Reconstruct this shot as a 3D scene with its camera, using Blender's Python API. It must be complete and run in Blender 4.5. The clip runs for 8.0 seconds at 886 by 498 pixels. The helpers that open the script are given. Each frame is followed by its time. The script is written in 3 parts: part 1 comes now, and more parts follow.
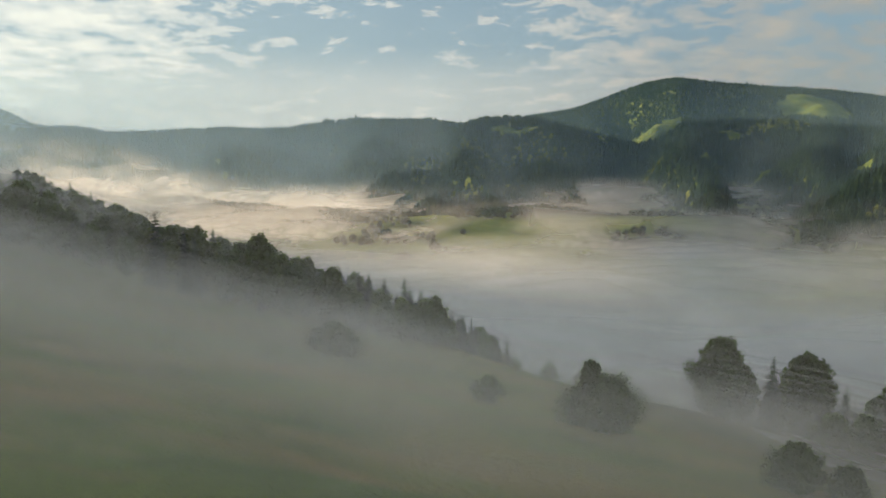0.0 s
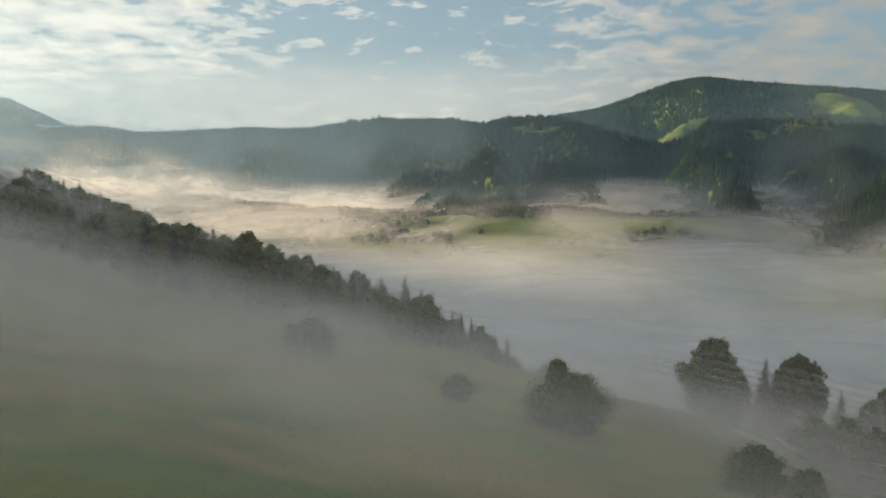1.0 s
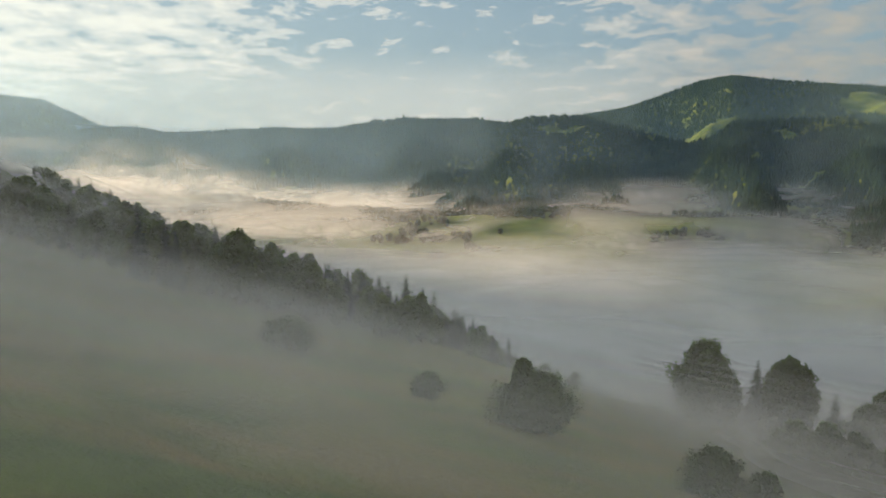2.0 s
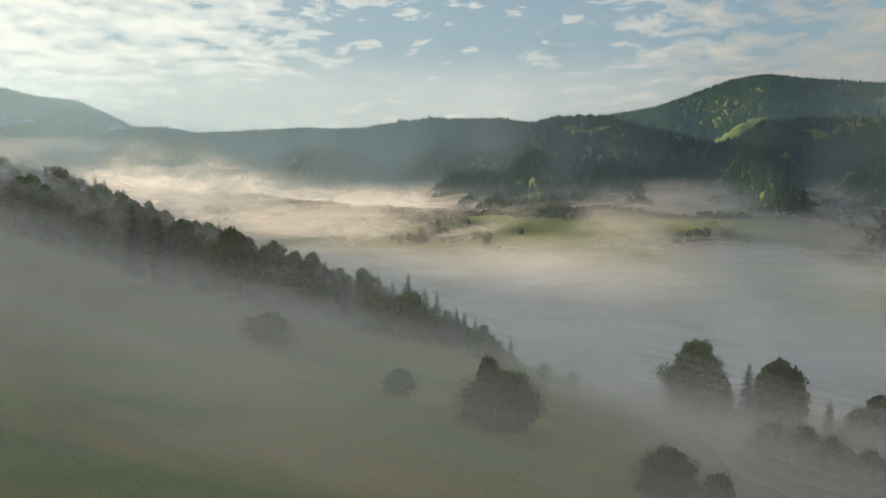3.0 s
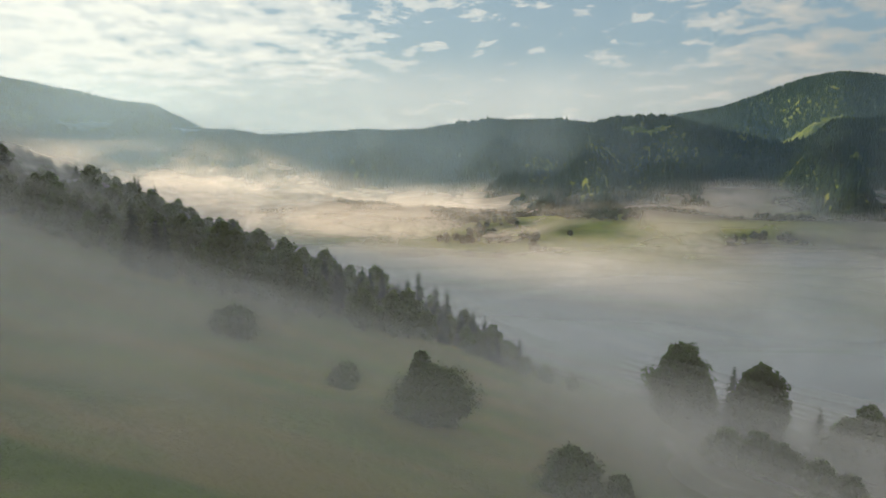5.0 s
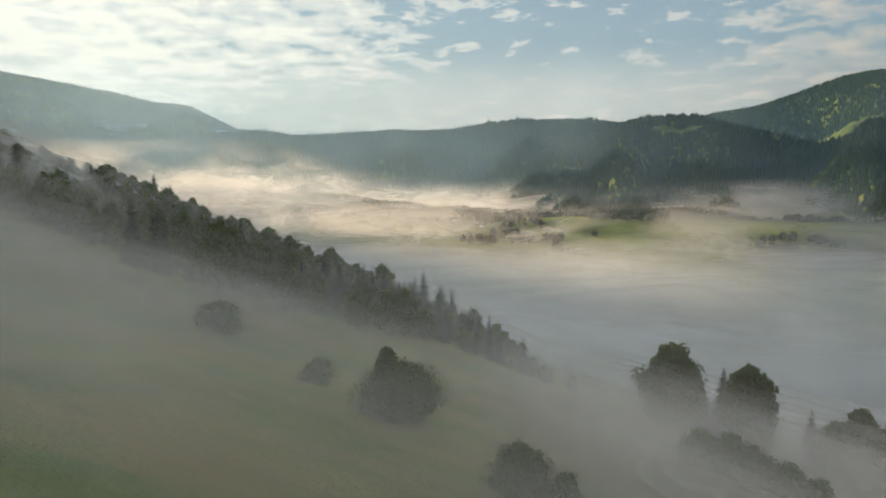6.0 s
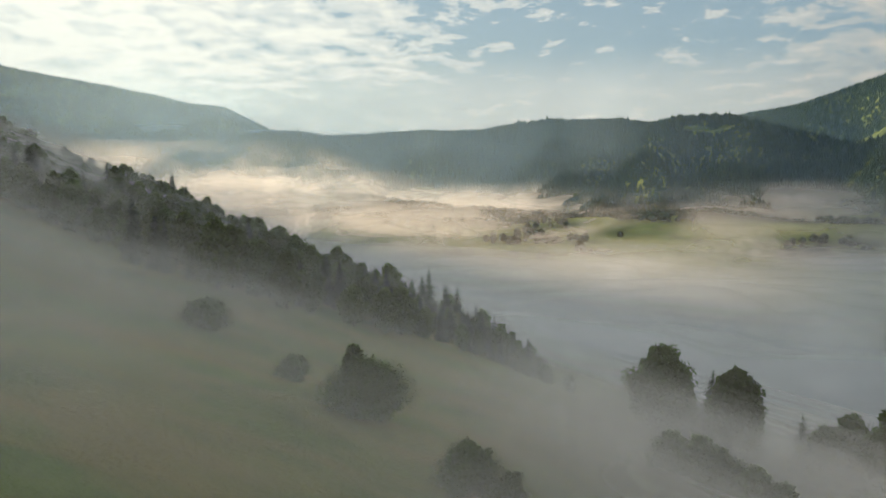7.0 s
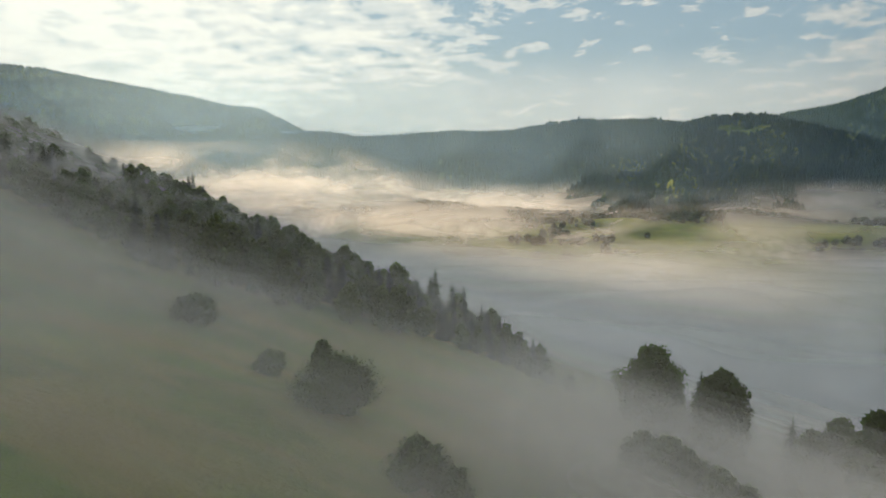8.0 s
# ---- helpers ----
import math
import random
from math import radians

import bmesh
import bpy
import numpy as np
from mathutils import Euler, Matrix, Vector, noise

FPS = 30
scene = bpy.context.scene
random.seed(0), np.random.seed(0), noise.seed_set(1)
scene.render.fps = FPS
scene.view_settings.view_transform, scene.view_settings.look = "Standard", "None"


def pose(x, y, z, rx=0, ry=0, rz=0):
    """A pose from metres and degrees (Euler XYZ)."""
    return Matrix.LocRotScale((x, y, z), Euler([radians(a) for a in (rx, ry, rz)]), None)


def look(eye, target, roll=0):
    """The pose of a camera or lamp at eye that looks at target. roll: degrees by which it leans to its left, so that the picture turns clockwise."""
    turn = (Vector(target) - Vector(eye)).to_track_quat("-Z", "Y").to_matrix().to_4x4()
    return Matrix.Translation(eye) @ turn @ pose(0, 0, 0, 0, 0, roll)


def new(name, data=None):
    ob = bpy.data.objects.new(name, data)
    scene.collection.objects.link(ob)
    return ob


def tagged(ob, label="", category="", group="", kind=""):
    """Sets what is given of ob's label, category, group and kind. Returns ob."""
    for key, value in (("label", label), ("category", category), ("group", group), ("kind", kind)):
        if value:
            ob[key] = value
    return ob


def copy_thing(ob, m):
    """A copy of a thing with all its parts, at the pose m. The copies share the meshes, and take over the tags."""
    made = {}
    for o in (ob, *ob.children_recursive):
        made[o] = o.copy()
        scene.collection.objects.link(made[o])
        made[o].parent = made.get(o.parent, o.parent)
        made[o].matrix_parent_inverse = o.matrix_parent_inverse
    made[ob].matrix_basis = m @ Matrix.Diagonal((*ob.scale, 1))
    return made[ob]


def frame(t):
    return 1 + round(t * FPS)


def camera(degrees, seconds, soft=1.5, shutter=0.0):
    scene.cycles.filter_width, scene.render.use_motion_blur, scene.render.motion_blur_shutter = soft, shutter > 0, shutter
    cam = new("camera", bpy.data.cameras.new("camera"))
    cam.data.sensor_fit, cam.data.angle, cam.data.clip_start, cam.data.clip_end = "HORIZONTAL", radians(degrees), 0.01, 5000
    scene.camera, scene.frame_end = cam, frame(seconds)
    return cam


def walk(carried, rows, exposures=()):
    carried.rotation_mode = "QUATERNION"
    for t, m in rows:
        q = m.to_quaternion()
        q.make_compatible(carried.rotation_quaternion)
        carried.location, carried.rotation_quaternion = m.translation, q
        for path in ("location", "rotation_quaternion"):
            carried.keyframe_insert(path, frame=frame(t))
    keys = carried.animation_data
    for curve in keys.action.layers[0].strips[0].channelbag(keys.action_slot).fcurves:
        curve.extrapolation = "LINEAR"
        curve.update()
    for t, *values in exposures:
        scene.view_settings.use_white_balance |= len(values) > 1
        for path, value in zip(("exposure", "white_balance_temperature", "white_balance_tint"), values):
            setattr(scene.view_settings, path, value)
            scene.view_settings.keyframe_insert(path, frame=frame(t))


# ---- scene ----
# The camera: a drone gliding sideways over a misty hillside, turning slowly to its left.
cam = camera(64.0, 8.0)
ROWS = [
    (0.0, 0.0, 0.0, 120.0, 0.0, -7.16, 0.0),
    (0.5, 4.0, 0.15, 119.8, 1.0, -7.16, -0.01),
    (1.0, 8.25, 0.37, 119.6, 2.06, -7.15, -0.03),
    (1.5, 12.45, 0.68, 119.4, 3.15, -7.15, -0.05),
    (3.0, 25.1, 1.46, 118.91, 6.53, -7.13, -0.07),
    (3.5, 29.45, 1.87, 118.77, 7.77, -7.11, -0.07),
    (4.0, 33.9, 2.48, 118.58, 9.09, -7.1, -0.07),
    (4.5, 38.3, 3.2, 118.35, 10.41, -7.07, -0.07),
    (6.0, 51.6, 5.45, 117.68, 14.3, -7.01, -0.05),
    (6.5, 56.0, 6.5, 117.56, 15.59, -7.0, -0.05),
    (7.0, 60.4, 7.55, 117.45, 16.93, -6.98, -0.05),
    (7.5, 64.8, 8.65, 117.25, 18.28, -6.95, -0.05),
    (8.0, 69.24, 9.84, 117.05, 19.65, -6.93, -0.05),
]
walk(cam, [(t, pose(x, y, z, 90 + pitch, roll, yaw)) for t, x, y, z, yaw, pitch, roll in ROWS], [(0.0, 1.06, 7250, 7.0), (8.0, 1.10, 7250, 7.0)])

# ---- world and sun ----
SUN_AZ, SUN_EL = -74.0, 10.5  # degrees: azimuth from straight ahead (+y), clockwise; height


def nodes_of(owner):
    owner.use_nodes = True
    tree = owner.node_tree
    tree.nodes.clear()
    return tree


def node(tree, kind, values=None, **settings):
    """A node with its settings, and its inputs from values: a socket to link or a plain value."""
    n = tree.nodes.new(kind)
    for key, value in settings.items():
        setattr(n, key, value)
    for key, value in (values or {}).items():
        if isinstance(value, bpy.types.NodeSocket):
            tree.links.new(value, n.inputs[key])
        else:
            n.inputs[key].default_value = value
    return n


def maths(tree, op, a, b=0.0, c=None, clamp=False):
    vals = {0: a, 1: b}
    if c is not None:
        vals[2] = c
    return node(tree, "ShaderNodeMath", vals, operation=op, use_clamp=clamp).outputs[0]


def ramp(tree, fac, stops, smooth=False):
    """A colour ramp; stops: (place, colour or grey value)."""
    n = node(tree, "ShaderNodeValToRGB", {0: fac})
    r = n.color_ramp
    r.interpolation = "EASE" if smooth else "LINEAR"
    while len(r.elements) < len(stops):
        r.elements.new(0.5)
    for e, (at, col) in zip(r.elements, stops):
        e.position = at
        e.color = (*col, 1) if isinstance(col, tuple) else (col, col, col, 1)
    return n.outputs[0]


def mixed(tree, fac, a, b, blend="MIX"):
    n = node(tree, "ShaderNodeMix", data_type="RGBA", blend_type=blend)
    for socket, value in ((n.inputs[0], fac), (n.inputs[6], a), (n.inputs[7], b)):
        if isinstance(value, bpy.types.NodeSocket):
            tree.links.new(value, socket)
        else:
            socket.default_value = (*value, 1) if isinstance(value, tuple) else value
    return n.outputs[2]


def noise_tex(tree, vec, scale, detail=4.0, rough=0.55, distort=0.0):
    return node(tree, "ShaderNodeTexNoise", {"Vector": vec, "Scale": scale, "Detail": detail, "Roughness": rough, "Distortion": distort}).outputs[0]


world = bpy.data.worlds.new("world")
scene.world = world
scene.cycles.transparent_max_bounces = 96
wt = nodes_of(world)
sky = node(wt, "ShaderNodeTexSky", sky_type="NISHITA", sun_disc=False, sun_elevation=radians(SUN_EL), sun_rotation=radians(SUN_AZ), altitude=600, air_density=1.0, dust_density=1.6, ozone_density=1.5)
coord = node(wt, "ShaderNodeTexCoord").outputs["Generated"]
sep = node(wt, "ShaderNodeSeparateXYZ", {0: coord})
up = maths(wt, "ADD", maths(wt, "MAXIMUM", sep.outputs[2], 0.0), 0.2)
flat = node(wt, "ShaderNodeCombineXYZ", {0: maths(wt, "DIVIDE", sep.outputs[0], up), 1: maths(wt, "DIVIDE", sep.outputs[1], up), 2: 0.0}).outputs[0]
flat = node(wt, "ShaderNodeMapping", {0: flat, 1: (1.3, 0.2, 0.0), 2: (0, 0, radians(-18)), 3: (1.0, 1.0, 1.0)}).outputs[0]
patch = noise_tex(wt, flat, 0.55, 3.0, 0.5, 0.3)
puffs = noise_tex(wt, flat, 6.5, 7.0, 0.62, 0.25)
cover = maths(wt, "ADD", maths(wt, "MULTIPLY", patch, 0.42), maths(wt, "MULTIPLY", puffs, 0.66))
# the glow of high haze round the sun's side
sunward = node(wt, "ShaderNodeVectorMath", {0: coord, 1: (-0.72, 0.68, 0.1)}, operation="DOT_PRODUCT").outputs["Value"]
cover = maths(wt, "ADD", cover, maths(wt, "MULTIPLY", ramp(wt, sunward, [(0.55, 0.0), (0.95, 1.0)]), 0.05))
gap = node(wt, "ShaderNodeVectorMath", {0: coord, 1: (-0.10, 0.972, 0.21)}, operation="DOT_PRODUCT").outputs["Value"]
cover = maths(wt, "SUBTRACT", cover, maths(wt, "MULTIPLY", ramp(wt, gap, [(0.95, 0.0), (0.995, 1.0)], True), 0.055))
cover = maths(wt, "ADD", cover, maths(wt, "MULTIPLY", ramp(wt, sep.outputs[2], [(0.27, 0.0), (0.5, 1.0)]), 0.06))
cloud_fac = ramp(wt, cover, [(0.455, 0.0), (0.535, 0.62), (0.64, 1.0)], True)
low = ramp(wt, sep.outputs[2], [(0.0, 1.0), (0.08, 0.75), (0.16, 0.15), (0.3, 0.0)], True)
glow = ramp(wt, sunward, [(0.35, 0.0), (0.80, 0.55), (1.0, 1.0)], True)
fac = maths(wt, "MAXIMUM", cloud_fac, maths(wt, "MULTIPLY", low, 0.9))
cloud_col = mixed(wt, puffs, (4.6, 5.0, 5.5), (8.4, 8.2, 7.9))
cloud_col = mixed(wt, 1.0, cloud_col, ramp(wt, sunward, [(0.2, 0.56), (0.75, 1.0)]), "MULTIPLY")
cloud_col = mixed(wt, glow, cloud_col, (10.0, 10.4, 10.3))
blue = mixed(wt, 0.6, sky.outputs[0], (3.0, 4.9, 6.9))
sky_col = mixed(wt, fac, blue, cloud_col)
background = node(wt, "ShaderNodeBackground", {0: sky_col, 1: 0.0465})
wt.links.new(background.outputs[0], node(wt, "ShaderNodeOutputWorld").inputs[0])

sun = new("sun", bpy.data.lights.new("sun", "SUN"))
sun.data.energy, sun.data.angle, sun.data.color = 5.0, radians(4.0), (1.0, 0.77, 0.53)
sun.matrix_world = look((0, 0, 900), (-math.sin(radians(SUN_AZ)) * math.cos(radians(SUN_EL)) * 100, -math.cos(radians(SUN_AZ)) * math.cos(radians(SUN_EL)) * 100, 900 - math.sin(radians(SUN_EL)) * 100))


# ---- materials ----
def surface(name, colour_of, rough=0.9, bump=None):
    """A rough material; colour_of(tree) gives its colour socket, bump(tree) its height and distance."""
    m = bpy.data.materials.new(name)
    t = nodes_of(m)
    b = node(t, "ShaderNodeBsdfPrincipled", {"Base Color": colour_of(t), "Roughness": rough})
    b.inputs["Specular IOR Level"].default_value = 0.15
    if bump:
        height, dist = bump(t)
        t.links.new(node(t, "ShaderNodeBump", {"Height": height, "Distance": dist, "Strength": 0.8}).outputs[0], b.inputs["Normal"])
    t.links.new(b.outputs[0], node(t, "ShaderNodeOutputMaterial").inputs[0])
    return m


def place_of(t):
    return node(t, "ShaderNodeNewGeometry").outputs["Position"]


def meadow_colour(t):
    p = place_of(t)
    big = noise_tex(t, p, 0.022, 4.0, 0.6, 0.6)
    mid = noise_tex(t, node(t, "ShaderNodeMapping", {0: p, 2: (0, 0, radians(-28)), 3: (0.45, 1.3, 1.0)}).outputs[0], 0.06, 4.0, 0.6, 0.4)
    fine = noise_tex(t, p, 1.6, 3.0, 0.7)
    green = ramp(t, big, [(0.36, (0.045, 0.092, 0.014)), (0.5, (0.095, 0.15, 0.022)), (0.66, (0.15, 0.19, 0.032))])
    dry = ramp(t, mid, [(0.40, 0.0), (0.62, 0.75)])
    nearer = node(t, "ShaderNodeSeparateXYZ", {0: p}).outputs[1]
    dry = maths(t, "MULTIPLY", dry, ramp(t, maths(t, "DIVIDE", nearer, 400.0), [(0.5, 1.0), (0.8, 0.25)]))
    base = mixed(t, dry, green, (0.23, 0.165, 0.06))
    return mixed(t, 0.55, base, ramp(t, fine, [(0.25, 0.7), (0.75, 1.15)]), "MULTIPLY")


def tree_random(t, dark, light, amount=1.0):
    r = node(t, "ShaderNodeNewGeometry").outputs["Random Per Island"]
    p = noise_tex(t, place_of(t), 0.02, 3.0, 0.6)
    return mixed(t, maths(t, "MULTIPLY", maths(t, "ADD", maths(t, "MULTIPLY", r, 0.6), maths(t, "MULTIPLY", p, 0.5)), amount, clamp=True), dark, light)


def crown_colour(dark, light):
    def colour(t):
        r = node(t, "ShaderNodeNewGeometry").outputs["Random Per Island"]
        o = node(t, "ShaderNodeObjectInfo").outputs["Random"]
        col = mixed(t, r, dark, light)
        return mixed(t, 0.6, col, ramp(t, o, [(0.0, 0.55), (1.0, 1.35)]), "MULTIPLY")
    return colour


def leaf(name, colour_of):
    """Foliage: mostly diffuse, and some light passes through."""
    m = bpy.data.materials.new(name)
    t = nodes_of(m)
    col = colour_of(t)
    d = node(t, "ShaderNodeBsdfDiffuse", {"Color": col, "Roughness": 0.6})
    tr = node(t, "ShaderNodeBsdfTranslucent", {"Color": col})
    mx = node(t, "ShaderNodeMixShader", {0: 0.45, 1: d.outputs[0], 2: tr.outputs[0]})
    t.links.new(mx.outputs[0], node(t, "ShaderNodeOutputMaterial").inputs[0])
    return m


MEADOW = surface("meadow grass", meadow_colour, 0.95, lambda t: (noise_tex(t, place_of(t), 0.9, 5.0, 0.7), 0.5))
BARK = surface("bark", lambda t: ramp(t, noise_tex(t, place_of(t), 6.0, 5.0, 0.7), [(0.3, (0.05, 0.04, 0.03)), (0.7, (0.14, 0.115, 0.09))]), 0.9, lambda t: (noise_tex(t, place_of(t), 9.0), 0.05))
SPRUCE = leaf("spruce needles", crown_colour((0.018, 0.038, 0.022), (0.045, 0.078, 0.038)))
BROADLEAF = leaf("broad leaves", crown_colour((0.05, 0.098, 0.019), (0.068, 0.124, 0.026)))
BIRCH = leaf("light broad leaves", crown_colour((0.066, 0.11, 0.022), (0.092, 0.142, 0.031)))
FAR_FOREST = leaf("far conifer forest", lambda t: tree_random(t, (0.010, 0.029, 0.022), (0.042, 0.075, 0.036)))
PEAK_FOREST = leaf("upland mixed forest", lambda t: tree_random(t, (0.024, 0.055, 0.026), (0.07, 0.115, 0.045)))
FAR_MIXED = leaf("far mixed forest", lambda t: tree_random(t, (0.05, 0.08, 0.022), (0.13, 0.16, 0.045)))


def mist_material(name, strength, scale, lo, hi, fade, stretch=(1.0, 1.0, 0.6), turn=0.0, seed=0.0, colour=(0.95, 0.95, 0.95), through_part=0.3, detail=3.5):
    """Thin mist: partly see-through, scatters the light that meets it, thicker and thinner in drifting wisps.
    The mesh's vertex weight 'thick' thins it towards its edges."""
    m = bpy.data.materials.new(name)
    t = nodes_of(m)
    p = node(t, "ShaderNodeMapping", {0: place_of(t), 1: (seed * 31.7, seed * 17.3, seed * 5.1), 2: (0, 0, radians(turn)), 3: stretch}).outputs[0]
    n1 = noise_tex(t, p, scale, detail, 0.48, 0.6)
    wisps = ramp(t, n1, [(lo, 0.0), (0.5 * (lo + hi), 0.45), (hi, 1.0)], True)
    thick = node(t, "ShaderNodeAttribute", attribute_name="thick").outputs["Fac"]
    a = maths(t, "MULTIPLY", maths(t, "MULTIPLY", maths(t, "ADD", maths(t, "MULTIPLY", wisps, 1.0 - fade), fade), thick), strength, clamp=True)
    d = node(t, "ShaderNodeBsdfDiffuse", {"Color": (*colour, 1)})
    tr = node(t, "ShaderNodeBsdfTranslucent", {"Color": (*colour, 1)})
    body = node(t, "ShaderNodeMixShader", {0: through_part, 1: d.outputs[0], 2: tr.outputs[0]})
    clear = node(t, "ShaderNodeBsdfTransparent")
    mx = node(t, "ShaderNodeMixShader", {0: a, 1: clear.outputs[0], 2: body.outputs[0]})
    t.links.new(mx.outputs[0], node(t, "ShaderNodeOutputMaterial").inputs[0])
    return m


# ---- the land ----
TABLE = np.random.RandomState(7).rand(256, 256)


def lumps(x, y, size, seed=0, octaves=4, gain=0.5):
    """Smooth noise over the plan, about -1 to 1, with lumps of that size in metres."""
    total, amp, norm = np.zeros(np.broadcast(x, y).shape), 1.0, 0.0
    for k in range(octaves):
        u, v = x / size + 13.7 * seed + 5.3 * k, y / size + 7.9 * seed + 9.1 * k
        i, j = np.floor(u).astype(int), np.floor(v).astype(int)
        a, b = u - i, v - j
        a, b = a * a * (3 - 2 * a), b * b * (3 - 2 * b)
        g = lambda p, q: TABLE[p % 256, q % 256]
        total = total + amp * ((g(i, j) * (1 - a) + g(i + 1, j) * a) * (1 - b) + (g(i, j + 1) * (1 - a) + g(i + 1, j + 1) * a) * b)
        norm, amp, size = norm + amp, amp * gain, size / 2
    return 2 * total / norm - 1


def step(a, b, x):
    t = np.clip((x - a) / (b - a), 0, 1)
    return t * t * (3 - 2 * t)


def hillside(x, y):
    """The meadow slope that the camera flies along."""
    xc, yc = np.clip(x, -205, 170), np.clip(y, -130, 330)
    z = 98.2 - 0.154 * xc - 0.078 * yc + 1.33e-4 * xc * xc - 6.27e-4 * xc * yc - 4.03e-4 * yc * yc
    z = z - 6 * np.exp(-((x - 30) / 24) ** 2 - ((y - 238) / 30) ** 2)
    return z + 1.2 * lumps(x, y, 42, 3, 3)


MOUNDS = [(240, 780, 18, 125, 55), (-10, 850, 9, 75, 55), (105, 850, 14, 80, 45), (-230, 900, 10, 110, 60), (340, 1010, 32, 150, 80), (-420, 1000, 26, 150, 70), (60, 660, 9, 110, 50)]  # x, y, height, half widths


def valley(x, y):
    r = np.hypot(x, y)
    z = 14 + 30 * step(420, 1000, r) + (9 + 3 * step(500, 800, r)) * lumps(x * 0.7, y, 190, 5, 4)
    for cx, cy, tall, wx, wy in MOUNDS:
        z = z + tall * np.exp(-((x - cx) / wx) ** 2 - ((y - cy) / wy) ** 2)
    return z


# crests: azimuth in degrees from straight ahead, range and height in metres
HILLS = {
    "left": (2300, [(-90, 3700, 470), (-80, 3800, 480), (-69, 3850, 520), (-66, 3850, 540), (-62, 3850, 570), (-60, 3880, 585), (-55, 3900, 585), (-50.3, 3900, 566), (-47.6, 3900, 556), (-44.4, 3900, 514), (-41.4, 3900, 486), (-37.9, 3900, 447), (-35.5, 3900, 408), (-33, 3900, 392), (-31.3, 3900, 338), (-29.8, 3900, 285), (-26, 3900, 220), (-18, 3900, 120)]),
    "chain": (1230, [(-60, 3200, 200), (-31.7, 2900, 208), (-29.6, 2800, 224), (-27.6, 2700, 215), (-25.1, 2560, 197), (-19.6, 2350, 207), (-15.1, 2200, 200), (-11.7, 2100, 206), (-8.7, 2000, 221), (-6.4, 1930, 222), (-3.8, 1860, 210), (-1.1, 1800, 214), (1.4, 1740, 198), (5, 1740, 170), (9, 1740, 120)]),
    "spur": (830, [(-17, 1680, 50), (-12, 1660, 82), (-7, 1640, 118), (-3, 1630, 152), (0.3, 1620, 182), (3, 1600, 203), (5.2, 1590, 209), (7.4, 1580, 204), (9.6, 1560, 184), (11.8, 1540, 168), (14, 1520, 152), (18.2, 1480, 122), (24, 1440, 60)]),
    "peak": (1900, [(-2, 3000, 120), (5.2, 3000, 268), (7.4, 3000, 300), (10, 3000, 319), (13, 3000, 371), (15.5, 3000, 419), (17.8, 3000, 435), (19.6, 3000, 422), (23.8, 3050, 397), (28.5, 3100, 374), (31.5, 3200, 353), (42, 3300, 330), (75, 3400, 300)]),
    "wooded": (830, [(10, 1520, 60), (13, 1500, 125), (14.4, 1490, 135), (16.7, 1480, 153), (18.1, 1470, 171), (20.1, 1460, 184), (22.4, 1450, 186), (25.8, 1430, 183), (27.3, 1410, 170), (29.4, 1390, 167), (31.6, 1370, 165), (45, 1350, 190), (75, 1350, 200)]),
    # added hill outside the view: keeps low sun off the meadow and near fog
    "shoulder": (900, [(-112, 1500, 300), (-95, 1600, 440), (-75, 1650, 450), (-66, 1650, 430), (-61, 1650, 410), (-58.5, 1650, 370), (-56, 1650, 300), (-54, 1650, 220), (-52.5, 1650, 110), (-51.5, 1650, 30)]),
    "flank": (800, [(22, 1000, 20), (26.2, 1000, 48), (27.9, 980, 74), (29.6, 960, 92), (31.8, 940, 108), (40, 920, 140), (75, 900, 160)]),
}


# ribs and gullies down the hills' fronts: azimuth, half width in degrees, height in metres
RIBS = {
    "wooded": [(19.4, 1.5, 46), (23.6, 1.8, -34), (28.6, 1.3, 26), (33.5, 1.8, 34), (15.6, 1.0, -22)],
    "spur": [(2.4, 1.3, 34), (5.2, 1.3, -22), (9.6, 1.6, 20), (-2.6, 1.6, 24), (-7.5, 2.0, -20), (13.0, 1.4, -20)],
    "peak": [(13.2, 1.6, -30), (17.5, 2.2, 36), (21.8, 1.8, -40), (26.5, 2.4, 30), (30.5, 2.0, -26)],
    "chain": [(-5.0, 2.2, 34), (-10.0, 2.4, -30), (-15.5, 2.6, 34), (-21.0, 2.4, -28), (-27.0, 3.0, 34), (-34.0, 3.0, -30), (-42, 4.0, 34)],
    "left": [(-33.5, 2.0, 40), (-38.5, 2.2, -50), (-44.0, 2.6, 55), (-50.0, 2.4, -45)],
}


def crest(name, az):
    pts = np.array(HILLS[name][1], float)
    return np.interp(az, pts[:, 0], pts[:, 1]), np.interp(az, pts[:, 0], pts[:, 2])


